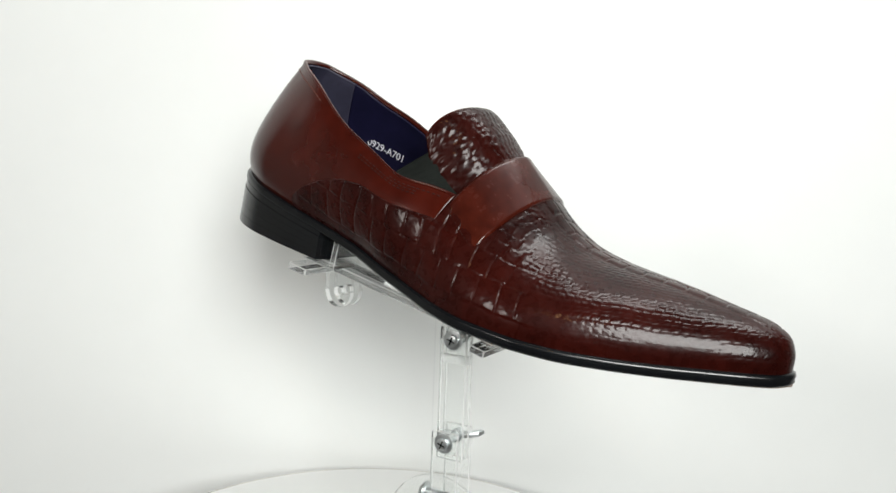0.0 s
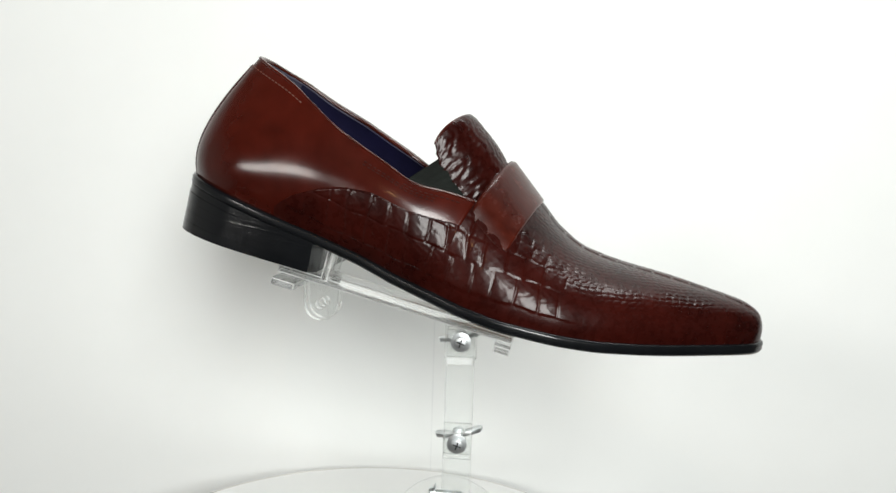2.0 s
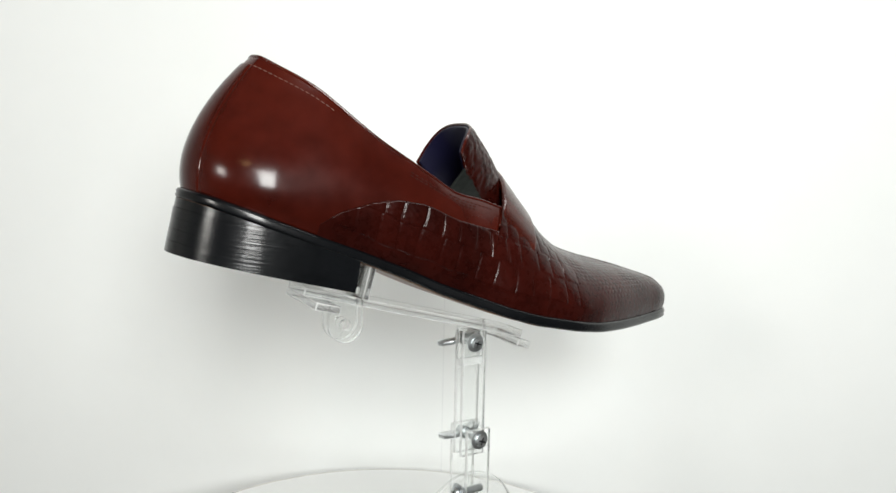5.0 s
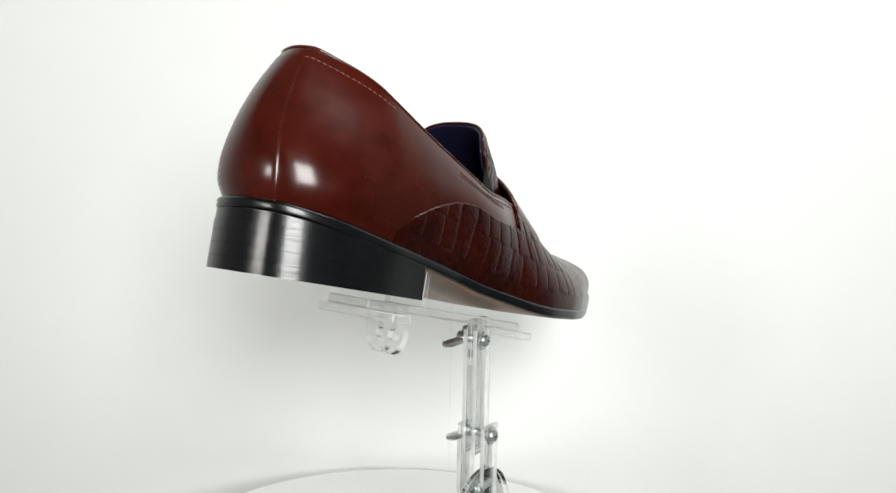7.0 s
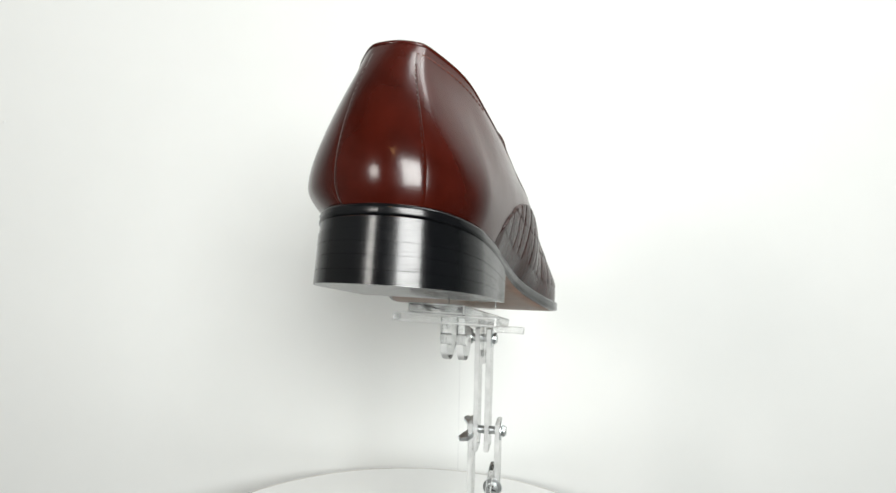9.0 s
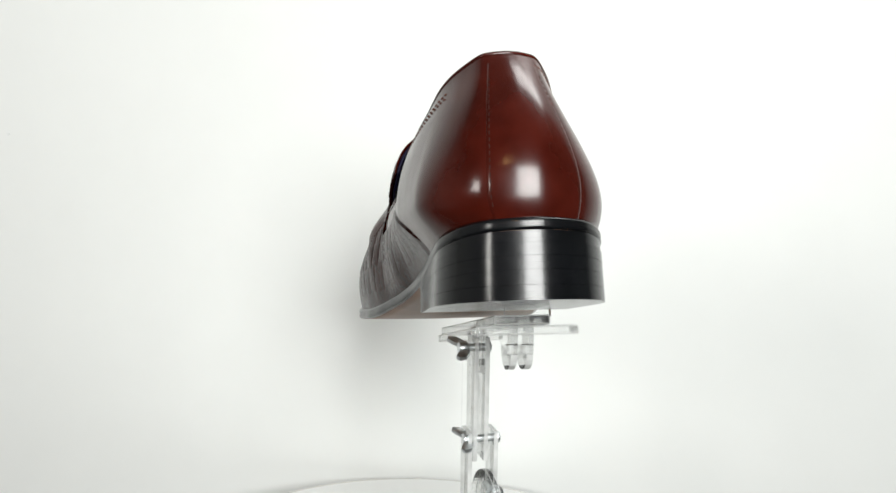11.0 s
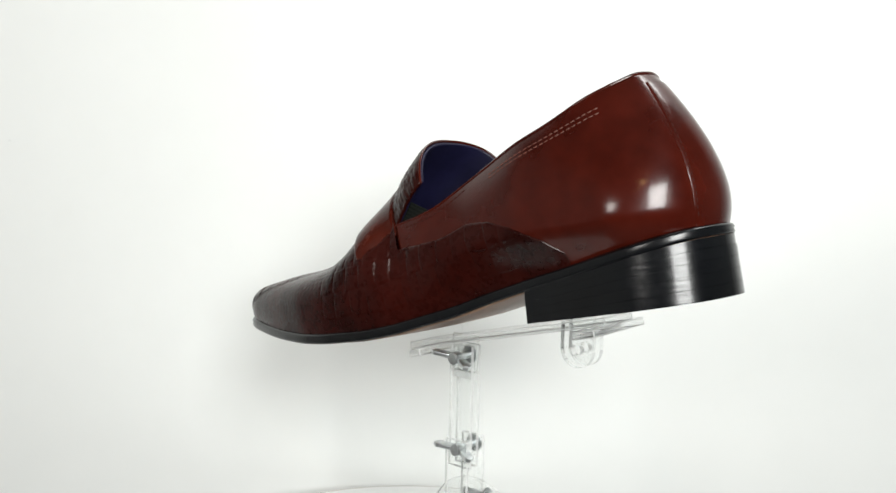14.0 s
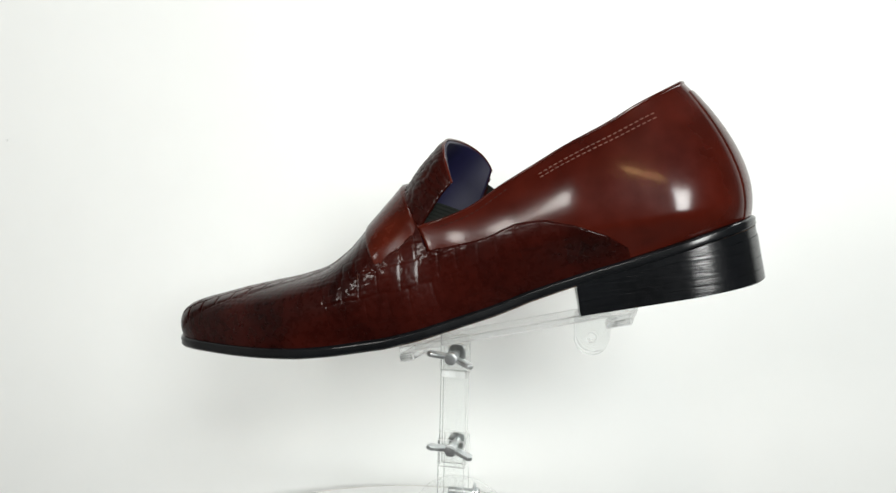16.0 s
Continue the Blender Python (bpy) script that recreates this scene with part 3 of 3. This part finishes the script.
    rim = np.stack([tongue[-1] + nt[-1] * 0.6 * math.cos(q) - nt[-1] * 0.6 + np.stack([d[-1, 0] * np.ones(90), np.zeros(90), d[-1, 1] * np.ones(90)], 1) * 0.9 * math.sin(q) for q in np.linspace(0, math.tau, 9)[:-1]], 1)
    grid_mesh("tongue_binding", rim * mm, LEATHER, shoe, "folded leather edge of the tongue", closed=True)
    # elastic gores between tongue and quarters
    for side, col in ((-1, 4), (1, 85)):
        low_edge = sheet(REAR_CURVES, np.linspace(6.55 if side < 0 else 7.0, 8, 30)[:, None], np.full((30, 1), 0.96), side)[:, 0]
        low_edge -= np.array([0, side * 2.4, 0])
        col_pts = tongue[:, col] - nt[:, col] * 1.6
        hi_edge = np.stack([np.interp(np.linspace(0.86 if side < 0 else 0.66, 0.33, 30), a, col_pts[:, q]) for q in range(3)], 1)
        gore = np.stack([low_edge + (hi_edge - low_edge) * q for q in np.linspace(0, 1, 10)], 1)
        rib = 0.25 * np.sin(np.arange(30) * 1.9)[:, None]
        gore[..., 1] += rib * side
        grid_mesh("elastic_gore", gore * mm, ELASTIC, shoe, "dark green-grey elastic gusset", thick=0.001)
    # welt and sole edge round the whole shoe
    loop, n = outline()
    thick = np.interp(loop[:, 0], (-150, -58, -30, 60, 168), (4.0, 4.5, 4.8, 4.8, 4.8))
    rows = []
    for out, f in ((-3.5, -0.1), (0.4, -0.1), (1.7, 0.0), (2.3, 0.25), (2.0, 0.5), (2.4, 0.75), (1.7, 1.0), (-2.0, 1.06)):
        q = loop.copy()
        q[:, :2] += n * out
        q[:, 2] -= thick * f
        rows.append(q)
    rows = np.stack(rows, 1)
    grid_mesh("sole_edge", np.concatenate([rows, rows[:1]]) * mm, BLACK, shoe, "black polished sole edge and welt")
    half = len(loop) // 2
    left, right = rows[:half + 1, 6], np.concatenate([rows[:1, 6], rows[half:, 6][::-1]])
    right = right[:half + 1]
    left = left[:len(right)]
    bottom = np.stack([left + (right - left) * f for f in np.linspace(0.02, 0.98, 15)], 1)
    bottom[..., 2] -= 0.3 + 0.8 * np.sin(np.linspace(0.02, 0.98, 15) * math.pi)[None, :]
    grid_mesh("outsole", bottom * mm, BROWN_SOLE, shoe, "tan leather outsole with scuffs", thick=0.0015)
    # stacked heel of thin lifts
    ring = outline(120)[0]
    rn = outline(120)[1]
    keep = ring[:, 0] < np.where(ring[:, 1] > 0, -56.0, -59.0)
    # start at the breast on one side and run round the back
    first = [i for i in range(len(ring)) if keep[i] and not keep[i - 1]][0]
    order = [(first + i) % len(ring) for i in range(int(keep.sum()))]
    hp, hn = ring[order], rn[order]
    breast = [hp[-1] + (hp[0] - hp[-1]) * f for f in np.linspace(0, 1, 12)[1:-1]]
    hp, hn = np.concatenate([hp, breast]), np.concatenate([hn, np.tile([1.0, 0], (10, 1))])
    cuts = [0.0, 0.17, 0.36, 0.56, 0.78, 1.0]
    heel = part("heel", bmesh.new(), HEEL, shoe, "stacked black polished leather heel")
    for i in range(5):
        lift_rows = []
        for f, out in ((0.004, 1.7), (0.985, 1.7)):
            g = cuts[i] + (cuts[i + 1] - cuts[i]) * f
            q = hp.copy()
            top_z = hp[:, 2] - 4.2
            low_z = np.interp(hp[:, 0], (-150, -58), (4.2, -1.8))
            q[:, :2] += hn * (out + 0.03 * math.sin(i * 2.1) + (0.5 if i else 0.2) + 0.9 * g * step(-62, -105, hp[:, 0])[:, None])
            q[:, 2] = top_z + (low_z - top_z) * g
            lift_rows.append(q)
        lift_rows = np.stack(lift_rows, 1)
        bm = bmesh.new()
        vs = [[bm.verts.new(c * mm) for c in r] for r in lift_rows]
        for a_ in range(len(vs)):
            b_ = (a_ + 1) % len(vs)
            bm.faces.new((vs[a_][0], vs[a_][1], vs[b_][1], vs[b_][0]))
        bm.faces.new([r[0] for r in vs])
        bm.faces.new([r[-1] for r in vs][::-1])
        ob = part("heel_lift" if i < 4 else "top_piece", bm, HEEL, heel, "black rubber top piece" if i == 4 else "")
    return shoe


loafer_ob = loafer()


# ---- clear stand ----
def display_stand():
    """Clear acrylic stand: sloping plate with heel stop, slotted links on bolts, round lower disc and base."""
    stand = tagged(new("shoe_stand"), "clear acrylic shoe display stand with zinc bolts and wing nuts", "display stand")

    def place(bm, m):
        bm.transform(m)
        return bm

    # sloping plate under the sole
    slope = pose(-0.0150, 0.0060, 0.0803, 0, 14.3, 0)
    part("plate", place(box(-0.068, 0.054, -0.017, 0.007, -0.0045, -0.0005, 0.0006), slope), ACRYLIC, stand, smooth=False)
    part("front_bar", place(box(0.046, 0.054, -0.026, 0.009, -0.0085, -0.0047, 0.0006), slope), ACRYLIC, stand, smooth=False)
    part("heel_bar", place(box(-0.066, -0.054, -0.030, 0.014, -0.0085, -0.0047, 0.0006), slope), ACRYLIC, stand, smooth=False)
    part("heel_stop", place(box(-0.0435, -0.0400, -0.0255, -0.004, -0.0004, 0.0160, 0.0006), slope), ACRYLIC, stand, smooth=False)
    # round lug with a hole, in two cheeks, below the heel end
    for y in (-0.0080, -0.0010):
        bm = bmesh.new()
        shape = [(0.0085 * math.cos(q), 0.0085 * math.sin(q)) for q in np.linspace(-math.pi, 0, 20)] + [(0.0085, 0.0125), (-0.0085, 0.0165)]
        hole = [(0.0026 * math.cos(i * math.tau / 22), 0.0026 * math.sin(i * math.tau / 22)) for i in range(22)]
        for yy in (y, y + 0.003):
            o = [bm.verts.new((x, yy, z)) for x, z in shape]
            h = [bm.verts.new((x, yy, z)) for x, z in hole]
            edges = [bm.edges.new((r[i], r[(i + 1) % len(r)])) for r in (o, h) for i in range(len(r))]
            bmesh.ops.triangle_fill(bm, use_beauty=True, edges=edges)
            if yy == y:
                first = (o, h)
        for r0, r1 in zip(first, (o, h)):
            for i in range(len(r0)):
                bm.faces.new((r0[i], r0[(i + 1) % len(r0)], r1[(i + 1) % len(r1)], r1[i]))
        part("lug", place(bm, pose(-0.0603, 0, 0.0768)), ACRYLIC, stand, smooth=False)
    # the column stands a little turned against the plate
    post = pose(0, 0, 0, 0, 0, 4)
    part("bracket", place(box(-0.0080, 0.0080, -0.0054, -0.0024, -0.008, 0.0125, 0.0006), post @ pose(0.0105, 0.0008, 0.0600)), ACRYLIC, stand, smooth=False)
    for y in (-0.0081, -0.0022):
        part("upper_link", place(box(-0.0070, 0.0070, y, y + 0.0026, -0.033, 0.0335, 0.0006), post @ pose(0.0105, 0.0008, 0.034)), ACRYLIC, stand, smooth=False)
    part("spacer", place(box(-0.0070, 0.0070, -0.0054, -0.0023, 0.0150, 0.0190, 0.0004), post @ pose(0.0105, 0.0008, 0.034)), ACRYLIC_LIT_EDGE, stand, smooth=False)
    for y in (-0.0137, -0.0050 + 0.0055):
        part("lower_link", place(box(-0.0070, 0.0070, y, y + 0.0026, -0.098, 0.0085, 0.0006), post @ pose(0.0105, 0.0008, 0.008)), ACRYLIC, stand, smooth=False)
    disc = rod(0.029, (0.0070, -0.0108, -0.0360), (0.0070, -0.0076, -0.0360), 64, 0.0005)
    part("pivot_disc", place(disc, post), ACRYLIC, stand, smooth=False)
    part("foot_block", place(box(-0.006, 0.026, -0.017, 0.006, -0.1059, -0.0905, 0.0008), post), ACRYLIC, stand, smooth=False)
    part("base", place(rod(0.07, (0.0098, -0.006, -0.1098), (0.0098, -0.006, -0.1060), 96, 0.0008), post), ACRYLIC, stand, smooth=False)

    def bolt(m, y0, y1, tilt, winged=True):
        """A bolt along its own y axis, with cross-slot head, washer and wing nut."""
        whole = part("bolt", place(rod(0.0021, (0, y0, 0), (0, y1, 0), 16), m), STEEL, stand, "zinc-plated bolt")
        part("bolt_head", place(rod(0.0031, (0, y0 - 0.0022, 0), (0, y0, 0), 24, 0.0012), m), STEEL, whole, "round cross-slot bolt head")
        # Black bars on the head stand for the shaded cross recess.
        for q in (20, 110):
            part("slot", place(box(-0.0021, 0.0021, -0.0002, 0.0003, -0.0003, 0.0003), m @ pose(0, y0 - 0.0022, 0, 0, q, 0)), BLACK, whole, "black bar painted for the shade in the cross slot", smooth=False)
        part("washer", place(rod(0.0050, (0, y0 + 0.0001, 0), (0, y0 + 0.0010, 0), 24, 0.0003), m), STEEL, whole)
        if not winged:
            return
        part("wing_nut", place(rod(0.0034, (0, y1 - 0.0052, 0), (0, y1 - 0.0002, 0), 18, 0.0008), m), STEEL, whole, "wing nut hub")
        for turn in (tilt, tilt + 180):
            ear = slab([(0.003, 0.0), (0.0065, 0.0005), (0.0115, 0.0035), (0.0125, 0.0075), (0.010, 0.0088), (0.0065, 0.0070), (0.003, 0.0048)], -0.0011, 0.0011, 0.0004)
            part("nut_wing", place(ear, m @ pose(0, y1 - 0.0052, 0, 0, turn, 0)), STEEL, whole, "flared ear of the wing nut")

    bolt(post @ pose(0.0105, 0.0008, 0.0612), -0.0083, 0.0075, -14)
    bolt(post @ pose(0.0105, 0.0004, 0.0112), -0.0139, 0.0045, -10)
    bolt(post @ pose(0.0, -0.0102, -0.0160, 0, 0, -90), -0.0006, 0.0140, 30, winged=False)
    return stand


stand_ob = display_stand()


# ---- what moves: the stand turns slowly with the shoe on it ----
def motions():
    heading = -31.0
    rows = [(t, a + heading) for t, a in TURN]
    walk(stand_ob, [(t, pose(0, 0, 0, 0, 0, a)) for t, a in rows])
    walk(loafer_ob, [(t, pose(0, 0, 0, 0, 0, a + 0.59) @ pose(-0.0027, 0.0083, 0.0860, 0, 10.02, 0)) for t, a in rows])


motions()
